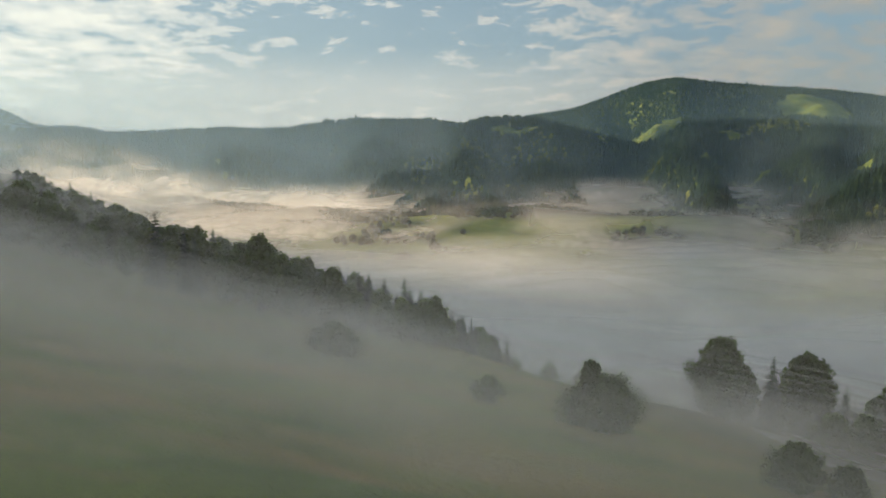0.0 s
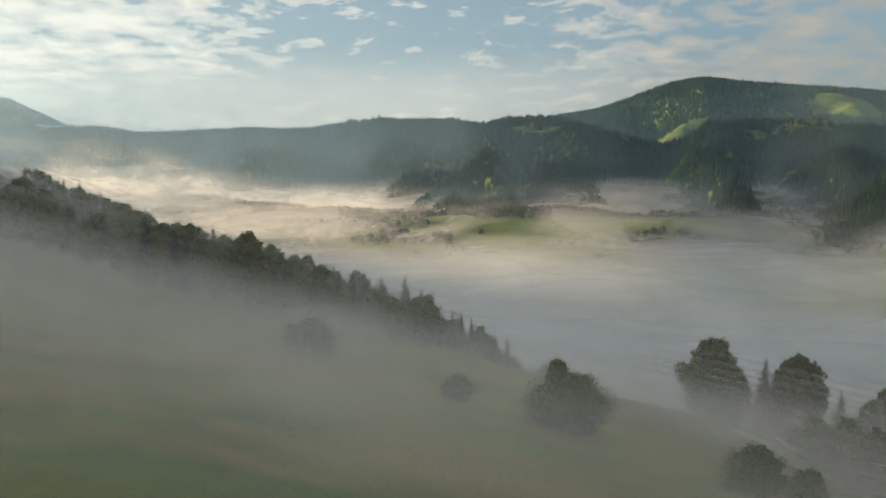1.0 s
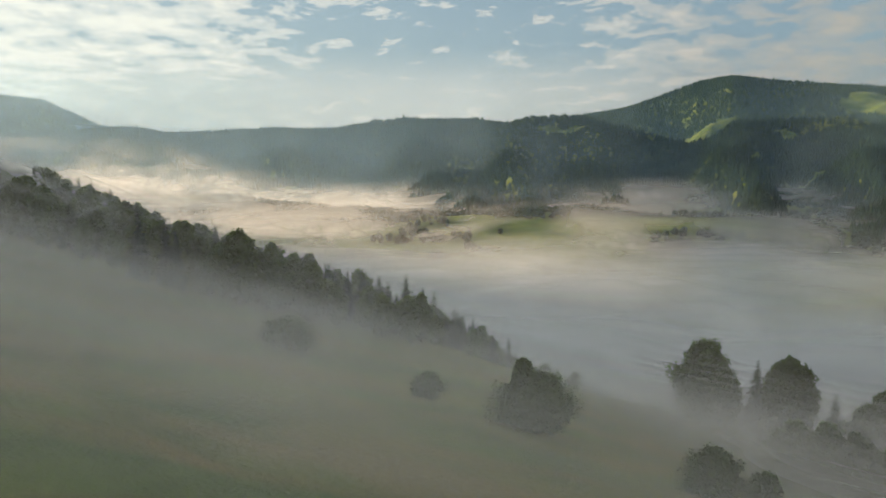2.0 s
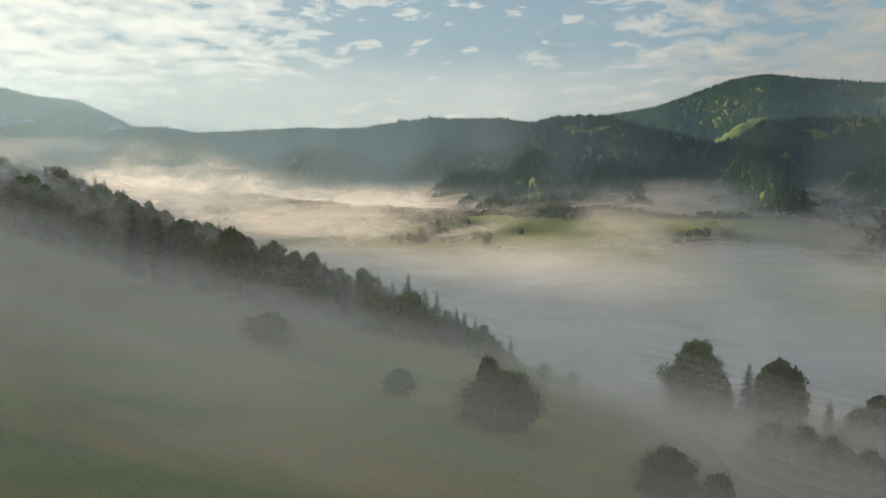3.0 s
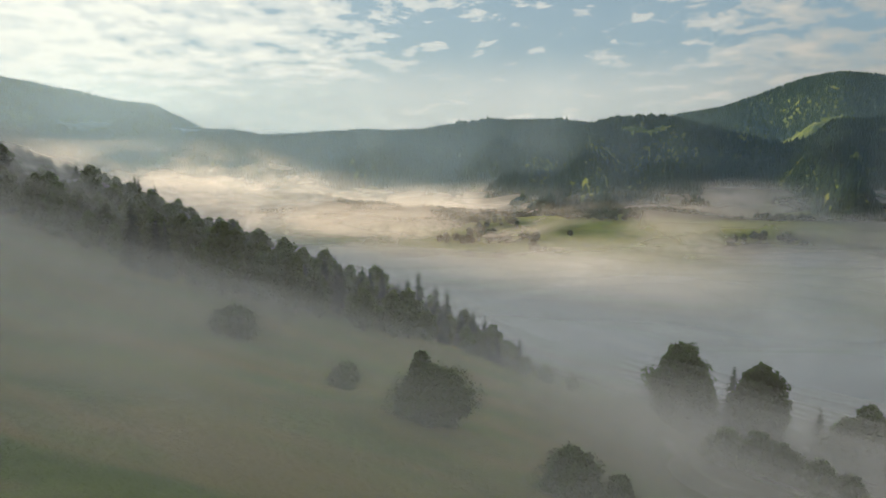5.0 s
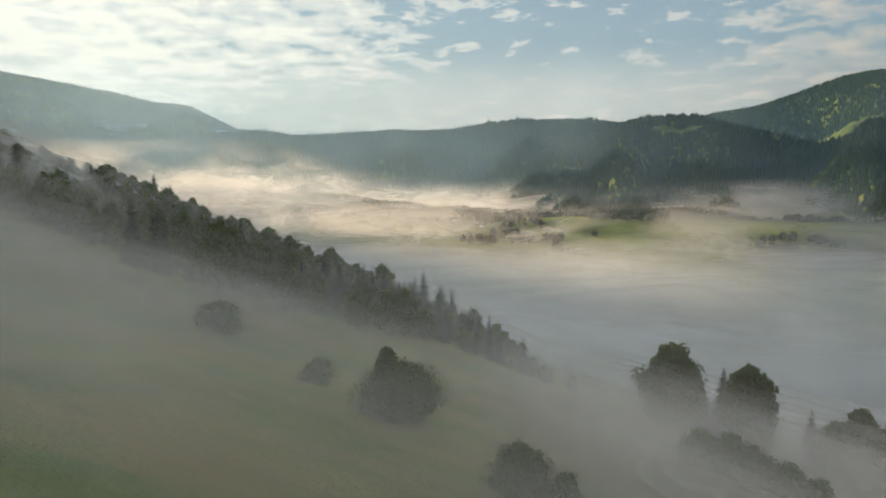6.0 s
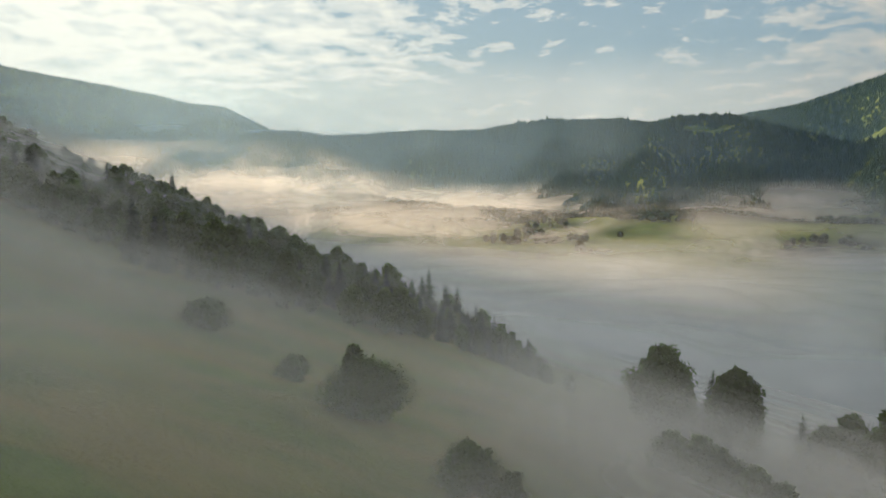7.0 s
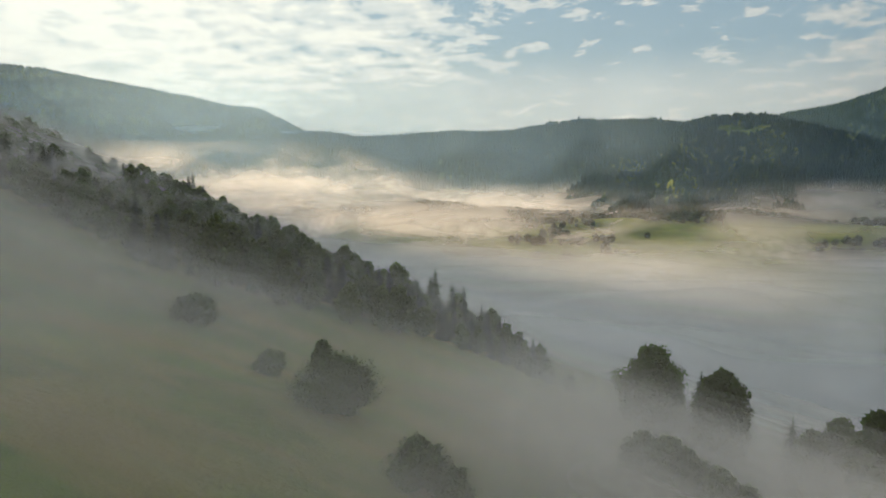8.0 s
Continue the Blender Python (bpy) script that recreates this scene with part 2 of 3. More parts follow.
def hill(name, x, y):
    az, r = np.degrees(np.arctan2(x, y)), np.hypot(x, y)
    far, top = crest(name, az)
    base = HILLS[name][0]
    u = (r - base) / (far - base)
    low = 30.0
    front = np.clip(u, 0, 1) ** (1.25 if base < 1000 else 0.9)
    back = np.clip(1.0 - (u - 1.0) * 0.9, 0.0, 1.0)
    shape = np.where(u < 1, front, back)
    rough = (20 if base < 1500 else 34) * lumps(az * 28 + 900, r * 0.35, 70, 11 + base % 7, 4) * np.clip(4 * np.clip(u, 0, 1) * (1 - np.clip(u, 0, 1)), 0, 1)
    between = np.clip(5 * np.clip(u, 0, 1) * (1 - np.clip(u, 0, 1)), 0, 1)
    for at, wide, tall in RIBS.get(name, ()):
        rough = rough + tall * between * np.exp(-((az - at - 2.2 * lumps(az * 0 + at, r, 260, 4, 2)) / wide) ** 2)
    z = low + (top - low) * shape + rough
    return np.where((u > 0) & (az > HILLS[name][1][0][0]) & (az < HILLS[name][1][-1][0]), z, -50.0)


def land(x, y):
    x, y = np.asarray(x, float), np.asarray(y, float)
    near = hillside(x, y)
    beyond = y - (262 - 0.30 * np.clip(x, -400, 150))
    gone = np.maximum(step(0, 190, beyond), step(130, 330, x + 0.15 * y))
    gone = np.maximum(gone, step(-900, -1500, x))
    gone = np.maximum(gone, step(-500, -900, y))
    z = near * (1 - gone) + np.minimum(valley(x, y), near) * gone
    r = np.hypot(x, y)
    z = np.where((r > 420) & (beyond > 60), np.maximum(z, valley(x, y)), z)
    for name in HILLS:
        z = np.maximum(z, hill(name, x, y))
    # hills close the land all round
    return np.maximum(z, np.where(np.abs(np.degrees(np.arctan2(x, y))) > 74, 30 + 260 * step(1200, 2900, r), -50))


def grid_mesh(name, xs, ys, zs, material, smooth=True, closed=False):
    """A mesh over a grid of points: arrays of one shape (rows, columns)."""
    rows, cols = xs.shape
    me = bpy.data.meshes.new(name)
    idx = np.arange(rows * cols).reshape(rows, cols)
    a, b, c, d = idx[:-1, :-1], idx[:-1, 1:], idx[1:, 1:], idx[1:, :-1]
    quads = np.stack([a, b, c, d], -1).reshape(-1, 4)
    fill(me, np.stack([xs, ys, zs], -1).reshape(-1, 3), quads, smooth)
    me.materials.append(material)
    return me


def fill(me, verts, faces, smooth=False):
    """Verts (n, 3) and faces (m, k), all with k corners, into the mesh."""
    n, (m, k) = len(verts), faces.shape
    me.vertices.add(n)
    me.vertices.foreach_set("co", np.asarray(verts, np.float32).ravel())
    me.loops.add(m * k)
    me.loops.foreach_set("vertex_index", faces.astype(np.int32).ravel())
    me.polygons.add(m)
    me.polygons.foreach_set("loop_start", np.arange(0, m * k, k, dtype=np.int32))
    me.polygons.foreach_set("loop_total", np.full(m, k, np.int32))
    me.update(calc_edges=True)
    me.polygons.foreach_set("use_smooth", np.full(m, smooth))
    return me


def build_ground():
    az = np.concatenate([np.arange(-180, -66, 2.0), np.arange(-66, 46, 0.2), np.arange(46, 181, 2.0)])
    az[-1] = 180
    r = np.concatenate([[0.0], np.geomspace(4, 400, 150), np.geomspace(404, 4700, 330)])
    A, R = np.meshgrid(np.radians(az), r)
    x, y = R * np.sin(A), R * np.cos(A)
    ob = new("ground", grid_mesh("ground", x, y, land(x, y), MEADOW))
    return tagged(ob, "grassy hillside falling into a wide valley ringed by hills", "ground", kind="structure")


build_ground()


# ---- far forests ----
def cone_tree(sides, tiers):
    """A small conifer of stacked open cones, 1 m high and 0.4 m wide: verts and triangles."""
    verts, faces = [], []
    for lo, hi, rad in tiers:
        k = len(verts)
        verts += [(rad * math.cos(2 * math.pi * i / sides), rad * math.sin(2 * math.pi * i / sides), lo) for i in range(sides)] + [(0, 0, hi)]
        faces += [(k + i, k + (i + 1) % sides, k + sides) for i in range(sides)]
    return np.array(verts), np.array(faces)


def round_tree(seed):
    """A small broadleaf crown of one lumpy low shape, 1 m high."""
    rnd = random.Random(seed)
    verts, faces = [], []
    levels = [(0.12, 0.24), (0.42, 0.38), (0.74, 0.30)]
    for z, rad in levels:
        verts += [(rad * rnd.uniform(0.75, 1.2) * math.cos(2 * math.pi * i / 5 + z), rad * rnd.uniform(0.75, 1.2) * math.sin(2 * math.pi * i / 5 + z), z + rnd.uniform(-0.06, 0.06)) for i in range(5)]
    verts.append((0, 0, 1.0))
    for lv in range(2):
        for i in range(5):
            a, b = lv * 5 + i, lv * 5 + (i + 1) % 5
            faces += [(a, b, b + 5), (a, b + 5, a + 5)]
    faces += [(10 + i, 10 + (i + 1) % 5, 15) for i in range(5)]
    return np.array(verts), np.array(faces)


def forest(name, x, y, z, height, width, template, material, label):
    """Many small trees in one mesh."""
    tv, tf = template
    n = len(x)
    rnd = np.random.RandomState(n)
    a = rnd.rand(n) * 6.283
    h, w = height[:, None], (height * width)[:, None]
    lx, ly = tv[None, :, 0] * np.cos(a)[:, None] - tv[None, :, 1] * np.sin(a)[:, None], tv[None, :, 0] * np.sin(a)[:, None] + tv[None, :, 1] * np.cos(a)[:, None]
    verts = np.stack([x[:, None] + lx * w, y[:, None] + ly * w, z[:, None] + tv[None, :, 2] * h - 0.3], -1).reshape(-1, 3)
    faces = (tf[None] + (np.arange(n) * len(tv))[:, None, None]).reshape(-1, tf.shape[1])
    me = fill(bpy.data.meshes.new(name), verts, faces)
    me.materials.append(material)
    return tagged(new(name, me), label, "forest", kind="stuff")


CLEARINGS = [  # azimuth, range, half widths: open meadows on the hills
    (2.4, 1225, 0.7, 22), (4.8, 1525, 1.0, 24), (7.6, 1500, 2.2, 34), (27.3, 2700, 2.5, 165), (15.2, 2260, 1.7, 130), (17.6, 2330, 0.9, 80), (24.2, 1190, 2.0, 30), (21.8, 1400, 0.8, 22),
]


def scatter(name, az0, az1, count, seed, tall=15.0, bare=-0.62, lowest=52.0, patch=90.0):
    """Places for trees on a hill's front and just past its crest."""
    rnd = np.random.RandomState(seed)
    base = HILLS[name][0]
    az = az0 + (az1 - az0) * rnd.rand(count)
    far, top = crest(name, az)
    r = np.sqrt(base ** 2 + rnd.rand(count) * ((far + 50) ** 2 - base ** 2))
    row = rnd.rand(count) < 0.018  # the trees that stand along the crest
    r = np.where(row, far + 14 * (rnd.rand(count) - 0.6), r)
    x, y = r * np.sin(np.radians(az)), r * np.cos(np.radians(az))
    z = land(x, y)
    keep = (z > lowest) & (np.abs(z - hill(name, x, y)) < 0.5) & (lumps(x, y, patch, seed, 3) > bare)
    for ca, cr, wa, wr in CLEARINGS:
        keep &= ((az - ca) / wa) ** 2 + ((r - cr) / wr) ** 2 + 0.5 * lumps(x, y, 30, 2, 2) > 1
    x, y, z, r, far = x[keep], y[keep], z[keep], r[keep], far[keep]
    h = tall * (0.5 + 0.45 * rnd.rand(len(x)) + 0.4 * rnd.rand(len(x)) ** 4) * np.where(row[keep], 0.8 + 0.4 * rnd.rand(len(x)) ** 2, 1.0)
    return x, y, z, h


CONE = cone_tree(5, [(0.0, 0.72, 0.27), (0.38, 1.0, 0.19)])
SLIM = cone_tree(5, [(0.0, 1.0, 0.25)])
for nm, hl, a0, a1, count, tall, tpl, lab in (
    ("chain_forest", "chain", -54, 3, 32000, 15, CONE, "dark conifer forest covering a long hill under morning haze"),
    ("spur_forest", "spur", -16, 19, 20000, 14, CONE, "dark conifer forest on a steep spur above the fog"),
    ("peak_forest", "peak", 3, 33, 26000, 15, SLIM, "dark forest on the flanks of the highest hill"),
    ("left_forest", "left", -52, -26, 22000, 15, SLIM, "hazy blue-green forest on a distant mountain"),
    ("wooded_forest", "wooded", 12, 38, 17000, 14, CONE, "conifer forest in morning sun on a rounded hill"),
    ("flank_forest", "flank", 25, 36, 5000, 12, CONE, "mixed wood on a low flank at the fog's edge"),
):
    x, y, z, h = scatter(hl, a0, a1, count, 40 + len(nm), tall, lowest=30.0)
    forest(nm, x, y, z, h, 1.3, tpl, PEAK_FOREST if hl == "peak" else FAR_FOREST, lab)
for nm, hl, a0, a1, count in (("wooded_broadleaf", "wooded", 13, 38, 15000), ("spur_broadleaf", "spur", -3, 14, 2600), ("flank_broadleaf", "flank", 25, 36, 2500)):
    x, y, z, h = scatter(hl, a0, a1, count, 80 + len(nm), 11.0, bare=0.14, lowest=46.0, patch=170)
    forest(nm, x, y, z, h, 1.0, round_tree(3), FAR_MIXED, "yellow-green broadleaf trees lit by low sun among conifers")


def valley_wood(cx, cy, wx, wy, count, seed):
    rnd = np.random.RandomState(seed)
    a, q = rnd.rand(count) * 6.283, np.sqrt(rnd.rand(count))
    x, y = cx + wx * q * np.cos(a), cy + wy * q * np.sin(a)
    keep = lumps(x, y, 60, seed, 3) > -0.15
    x, y = x[keep], y[keep]
    forest("valley_wood", x, y, land(x, y), 8 * (0.6 + 0.5 * rnd.rand(len(x))), 1.4, round_tree(8), FAR_FOREST, "dark clump of trees standing in the valley fog")


for place in ((95, 870, 105, 50, 420, 1), (-225, 900, 120, 55, 420, 2), (345, 1000, 160, 70, 700, 3), (-252, 566, 22, 14, 40, 4), (-215, 470, 18, 12, 30, 5), (120, 1010, 200, 50, 700, 6), (-420, 990, 150, 65, 600, 7), (300, 850, 50, 25, 90, 8), (-60, 900, 40, 20, 60, 9)):
    valley_wood(*place)


def valley_floor_wood(count, seed):
    """Dark woods over the valley's mounds, in uneven patches with meadows between."""
    rnd = np.random.RandomState(seed)
    az, r = np.radians(-40 + 75 * rnd.rand(count)), np.sqrt(620.0 ** 2 + rnd.rand(count) * (1180.0 ** 2 - 620.0 ** 2))
    x, y = r * np.sin(az), r * np.cos(az)
    open_ground = np.exp(-((x + 15) / 60) ** 2 - ((y - 880) / 60) ** 2) + np.exp(-((x - 225) / 95) ** 2 - ((y - 770) / 32) ** 2)
    keep = (lumps(x * 0.7, y, 120, seed, 3) - 0.9 * open_ground > -0.02) & (land(x, y) < 75)
    x, y = x[keep], y[keep]
    forest("valley_wood", x, y, land(x, y), 9 * (0.5 + 0.6 * rnd.rand(len(x))), 1.3, round_tree(8), FAR_FOREST, "dark woods on low mounds under drifting fog")


valley_floor_wood(5500, 12)


# ---- near trees ----
def part(name, me, parent, label=""):
    ob = new(name, me)
    ob.parent = parent
    return tagged(ob, label)


def limb(verts, faces, a, b, ra, rb, sides=6):
    """A tapered limb from a to b, added to the lists."""
    a, b = Vector(a), Vector(b)
    q = (b - a).to_track_quat("Z", "Y")
    k = len(verts)
    for p, r in ((a, ra), (b, rb)):
        verts += [tuple(p + q @ Vector((r * math.cos(6.2832 * i / sides), r * math.sin(6.2832 * i / sides), 0))) for i in range(sides)]
    faces += [(k + i, k + (i + 1) % sides, k + sides + (i + 1) % sides, k + sides + i) for i in range(sides)]


def mesh_of(name, verts, faces, material, smooth=False):
    me = bpy.data.meshes.new(name)
    fill(me, np.array(verts), np.array(faces), smooth)
    me.materials.append(material)
    return me


def spray(verts, faces, centre, out, size, rnd):
    """A tuft of leaves: one bent four-cornered blade with an uneven outline."""
    out = (Vector(out).normalized() + 0.9 * Vector((rnd.uniform(-1, 1), rnd.uniform(-1, 1), rnd.uniform(-1, 1)))).normalized()
    side = out.cross(Vector((rnd.uniform(-1, 1), rnd.uniform(-1, 1), rnd.uniform(-1, 1)))).normalized()
    up_ = out.cross(side)
    k = len(verts)
    c = Vector(centre)
    for u, v in ((-1, -0.5), (0.6, -1), (1, 0.5), (-0.5, 1)):
        verts.append(tuple(c + size * (u * rnd.uniform(0.5, 1.2) * side + v * rnd.uniform(0.5, 1.2) * up_ + rnd.uniform(-0.4, 0.4) * out)))
    faces.append((k, k + 1, k + 2, k + 3))


def broad_tree(name, height, width, seed, leaves, material, clear=0.14, lobes=15, narrow=1.0, peak=0.42):
    """A broadleaf tree: trunk with limbs, and a crown of many leaf tufts gathered in lobes.
    peak: the share of the crown's height at which it is widest."""
    rnd = random.Random(seed)
    root = new(name)
    tv, tf = [], []
    r0 = height * 0.022
    lean = Vector((rnd.uniform(-0.04, 0.04) * height, rnd.uniform(-0.04, 0.04) * height, 0))
    limb(tv, tf, (0, 0, -0.8), (0, 0, height * 0.3), r0 * 1.3, r0 * 0.9, 8)
    limb(tv, tf, (0, 0, height * 0.3), tuple(lean + Vector((0, 0, height * 0.88))), r0 * 0.9, r0 * 0.2, 8)
    cv, cf = [], []
    centres = []
    count = lobes * 2
    for i in range(count):
        u = ((i + 0.5) / count) ** 0.85
        z = height * (clear + (0.96 - clear) * (0.08 + 0.88 * u))
        shape = math.sin(0.5 * math.pi * min(1, (u + 0.25) / (peak + 0.25))) if u < peak else math.cos(0.5 * math.pi * (u - peak) / (1.02 - peak)) ** (0.75 * narrow)
        spread = width * 0.5 * shape * 0.8 * rnd.uniform(0.5, 1.22)
        ang = i * 2.4 + rnd.uniform(-0.5, 0.5)
        c = lean * u + Vector((spread * math.cos(ang), spread * math.sin(ang), z))
        rad = width * rnd.uniform(0.085, 0.165) * (1.1 - 0.4 * u)
        centres.append((c, rad))
        if i % 2:
            limb(tv, tf, (0, 0, max(height * 0.12, z - spread * 0.9)), tuple(c), r0 * 0.4, r0 * 0.08, 5)
    for f in (0.35, 0.55, 0.72):
        centres.append((lean * f + Vector((0, 0, height * f)), width * 0.24 * (1.25 - f)))
    centres.append((lean + Vector((0, 0, height * 0.93)), width * 0.07))
    total = sum(r * r for c, r in centres)
    for c, rad in centres:
        for _ in range(int(leaves * rad * rad / total)):
            d = Vector((rnd.gauss(0, 1), rnd.gauss(0, 1), rnd.gauss(0, 1))).normalized()
            at = c + d * rad * (0.55 + 0.75 * rnd.random() ** 0.8)
            at.z = max(at.z, height * clear * 0.6)
            if rnd.random() < 0.3:  # the dense inside of the crown
                at = lean * 0.5 + Vector((c.x * 0.72, c.y * 0.72, c.z * 0.93)) + d * rad * rnd.uniform(0.2, 0.8)
                spray(cv, cf, at, (at.x, at.y, 0.2), (0.5 * height / 14 + 0.1) * 2.3, rnd)
                continue
            spray(cv, cf, at, d + Vector((0, 0, 0.5)), (rnd.uniform(0.13, 0.27) * height / 14 + 0.05) * (0.9 if leaves > 2500 else 1.45), rnd)
    part("trunk", mesh_of("trunk", tv, tf, BARK, True), root, "brown bark")
    part("crown", mesh_of("crown", cv, cf, material), root)
    return root


def spruce_tree(name, height, width, seed, whorls=30):
    """A spruce: straight trunk and whorls of drooping branches, each a jagged spray."""
    rnd = random.Random(seed)
    root = new(name)
    tv, tf = [], []
    limb(tv, tf, (0, 0, -0.8), (0, 0, height * 0.97), height * 0.015, 0.015, 7)
    cv, cf = [], []
    for i in range(whorls):
        u = i / whorls
        z = height * (0.05 + 0.95 * u ** 0.95)
        reach = width * 0.5 * (1 - u) ** 0.72 * rnd.uniform(0.8, 1.15) + 0.16
        n = 9 if u < 0.55 else 7 if u < 0.85 else 5
        for j in range(n):
            ang = 6.2832 * (j + rnd.uniform(-0.3, 0.3)) / n + i * 0.7
            ln = reach * rnd.uniform(0.65, 1.15)
            d = Vector((math.cos(ang), math.sin(ang), 0))
            s = Vector((-d.y, d.x, 0))
            droop = rnd.uniform(0.15, 0.42)
            base = Vector((0, 0, z + rnd.uniform(-0.2, 0.2)))
            steps = 3 if ln > 0.8 else 2
            for q in range(steps):
                a, b = q / steps, (q + 1.15) / steps
                wa = ln * (0.36 - 0.18 * a) * rnd.uniform(0.8, 1.2)
                pa, pb = base + d * ln * a - Vector((0, 0, droop * ln * a * a)), base + d * ln * b - Vector((0, 0, droop * ln * b * b))
                hang = Vector((0, 0, -wa * rnd.uniform(0.6, 1.3)))
                k = len(cv)
                cv += [tuple(pa), tuple(pa + d * ln * 0.22 + s * wa + hang), tuple(pb), tuple(pa + d * ln * 0.22 - s * wa + hang)]
                cf.append((k, k + 1, k + 2, k + 3))
    part("trunk", mesh_of("trunk", tv, tf, BARK, True), root, "grey-brown bark")
    part("crown", mesh_of("crown", cv, cf, SPRUCE), root)
    return root


def floor_at(x, y):
    return float(land(np.array([x]), np.array([y]))[0])


def put(ob, x, y, turn=0.0, size=1.0, sink=0.0):
    ob.matrix_basis = pose(x, y, floor_at(x, y) - sink, 0, 0, turn) @ Matrix.Diagonal((size, size, size, 1))
    return ob


def put_copy(ob, x, y, turn=0.0, size=1.0):
    c = copy_thing(ob, pose(x, y, floor_at(x, y), 0, 0, turn))
    c.scale = (size, size, size)
    return c


# the two tall broadleaf trees by the valley's edge and their small neighbours
tagged(put(broad_tree("broadleaf_tree", 19.2, 14.5, 5, 11000, BROADLEAF, clear=0.06, lobes=24, narrow=0.75), 62, 154.5), "tall full-crowned green broadleaf tree rising out of the mist", "tree")
tagged(put(broad_tree("broadleaf_tree", 19.2, 12.5, 9, 10000, BROADLEAF, clear=0.06, lobes=22, narrow=0.95), 75, 141.5), "green broadleaf tree with a pointed crown at the mist's edge", "tree")
tagged(put(spruce_tree("spruce_tree", 17.0, 6.0, 4), 71.5, 149), "young dark spruce between two broadleaf trees", "tree")
tagged(put(broad_tree("broadleaf_tree", 14.0, 7.0, 14, 2600, BROADLEAF, lobes=12), 66.5, 151.0), "lower broadleaf tree beside a taller one in mist", "tree")
# the large round thicket with a spindly top on the meadow
tagged(put(broad_tree("thicket", 8.0, 12.5, 21, 11000, BROADLEAF, clear=0.02, lobes=24, narrow=0.75), 22.5, 95.5), "large rounded green thicket standing alone in the misty meadow", "bush")
tagged(put(broad_tree("sapling", 9.8, 3.0, 23, 2000, BROADLEAF, clear=0.35, lobes=10, narrow=1.4, peak=0.5), 20.2, 95.3), "slender leafy sapling rising out of a rounded thicket", "tree")
tagged(put(broad_tree("bush", 4.0, 6.6, 31, 3400, BROADLEAF, clear=0.02, lobes=12), 6.8, 103.6), "low green bush half lost in ground mist", "bush")
tagged(put(broad_tree("bush", 6.0, 8.0, 37, 5000, BROADLEAF, clear=0.02, lobes=12), 41.5, 79.5), "dark rounded bush on the misty meadow", "bush")
tagged(put(broad_tree("bush", 4.6, 5.5, 38, 3400, BROADLEAF, clear=0.02, lobes=10), 46.5, 77.0), "lower dark bush beside a larger one in mist", "bush")

tagged(put(broad_tree("bush", 5.2, 12.5, 39, 5200, BROADLEAF, clear=0.02, lobes=18), -18.5, 117.4), "wide low bush fading into meadow mist", "bush")
tagged(put(broad_tree("bush", 5.2, 4.2, 43, 1200, BROADLEAF, clear=0.03, lobes=9), 39.4, 195.2), "small open-crowned tree on the slope's edge", "tree")
tagged(put(broad_tree("bush", 5.6, 7.0, 44, 1500, BROADLEAF, clear=0.03, lobes=10), 31.5, 203.0), "rounded bush at the foot of the wood", "bush")
HEDGE = ((63.5, 110.7, 79.6, 8.0), (67.1, 107.8, 80.2, 8.0), (70.3, 104.8, 79.8, 7.5), (73.7, 101.7, 79.2, 7.5), (76.4, 99.4, 78.4, 7.0))  # x, y, top, width
LOWER = ((94.7, 143.4, 74.3, 9.0), (97.2, 128.7, 81.2, 8.5), (89.5, 140.3, 72.4, 8.0))
SPRUCE_LOW = (87.5, 148.6, 71.6)
for k, (bx, by, top, bw) in enumerate(HEDGE):
    tagged(put(broad_tree("thicket", top - floor_at(bx, by), bw, 70 + k, 4200, BROADLEAF, clear=0.02, lobes=13), bx, by), "dark leafy thicket in a row deep in the mist", "bush", "hedge row in the mist")
for k, (bx, by, top, bw) in enumerate(LOWER):
    tagged(put(broad_tree("broadleaf_tree", top - floor_at(bx, by), bw, 90 + k, 5600, BROADLEAF, clear=0.1, lobes=16), bx, by), "broadleaf tree half hidden in mist below the meadow", "tree", "trees below the meadow")
tagged(put(spruce_tree("spruce_tree", SPRUCE_LOW[2] - floor_at(*SPRUCE_LOW[:2]), 5.0, 84, 24), *SPRUCE_LOW[:2]), "spruce dimmed by mist below the meadow", "tree")
tagged(put(spruce_tree("spruce_tree", 17.0, 7.0, 85, 24), -60.5, 148.5), "dark spruce standing at the front of the wood", "tree")
tagged(put(spruce_tree("spruce_tree", 15.0, 7.0, 86, 22), -55.0, 149.5), "dark broad spruce at the front of the wood", "tree")
tagged(put(spruce_tree("spruce_tree", 15.5, 6.0, 87, 22), -97.8, 173), "dark spruce above the misty meadow", "tree")

# the wood along the spur's back
KINDS = [
    spruce_tree("spruce_tree", 18.0, 7.4, 51, 30), spruce_tree("spruce_tree", 15.0, 6.6, 52, 26), spruce_tree("spruce_tree", 20.5, 7.6, 53, 32),
    broad_tree("broadleaf_tree", 14.5, 9.5, 61, 1900, BROADLEAF, 0.06, 13), broad_tree("broadleaf_tree", 12.5, 9.0, 62, 1700, BROADLEAF, 0.05, 12),
    broad_tree("broadleaf_tree", 15.5, 10.5, 63, 2000, BIRCH, 0.06, 14), broad_tree("broadleaf_tree", 11.0, 8.5, 64, 1500, BIRCH, 0.04, 11),
]
LABELS = ["dark spruce in the wood along the misty ridge"] * 3 + ["dense green broadleaf tree in the wood along the misty ridge"] * 2 + ["paler green broadleaf tree in the wood along the misty ridge"] * 2
for ob, lab in zip(KINDS, LABELS):
    tagged(ob, lab, "tree", "trees of the ridge wood")


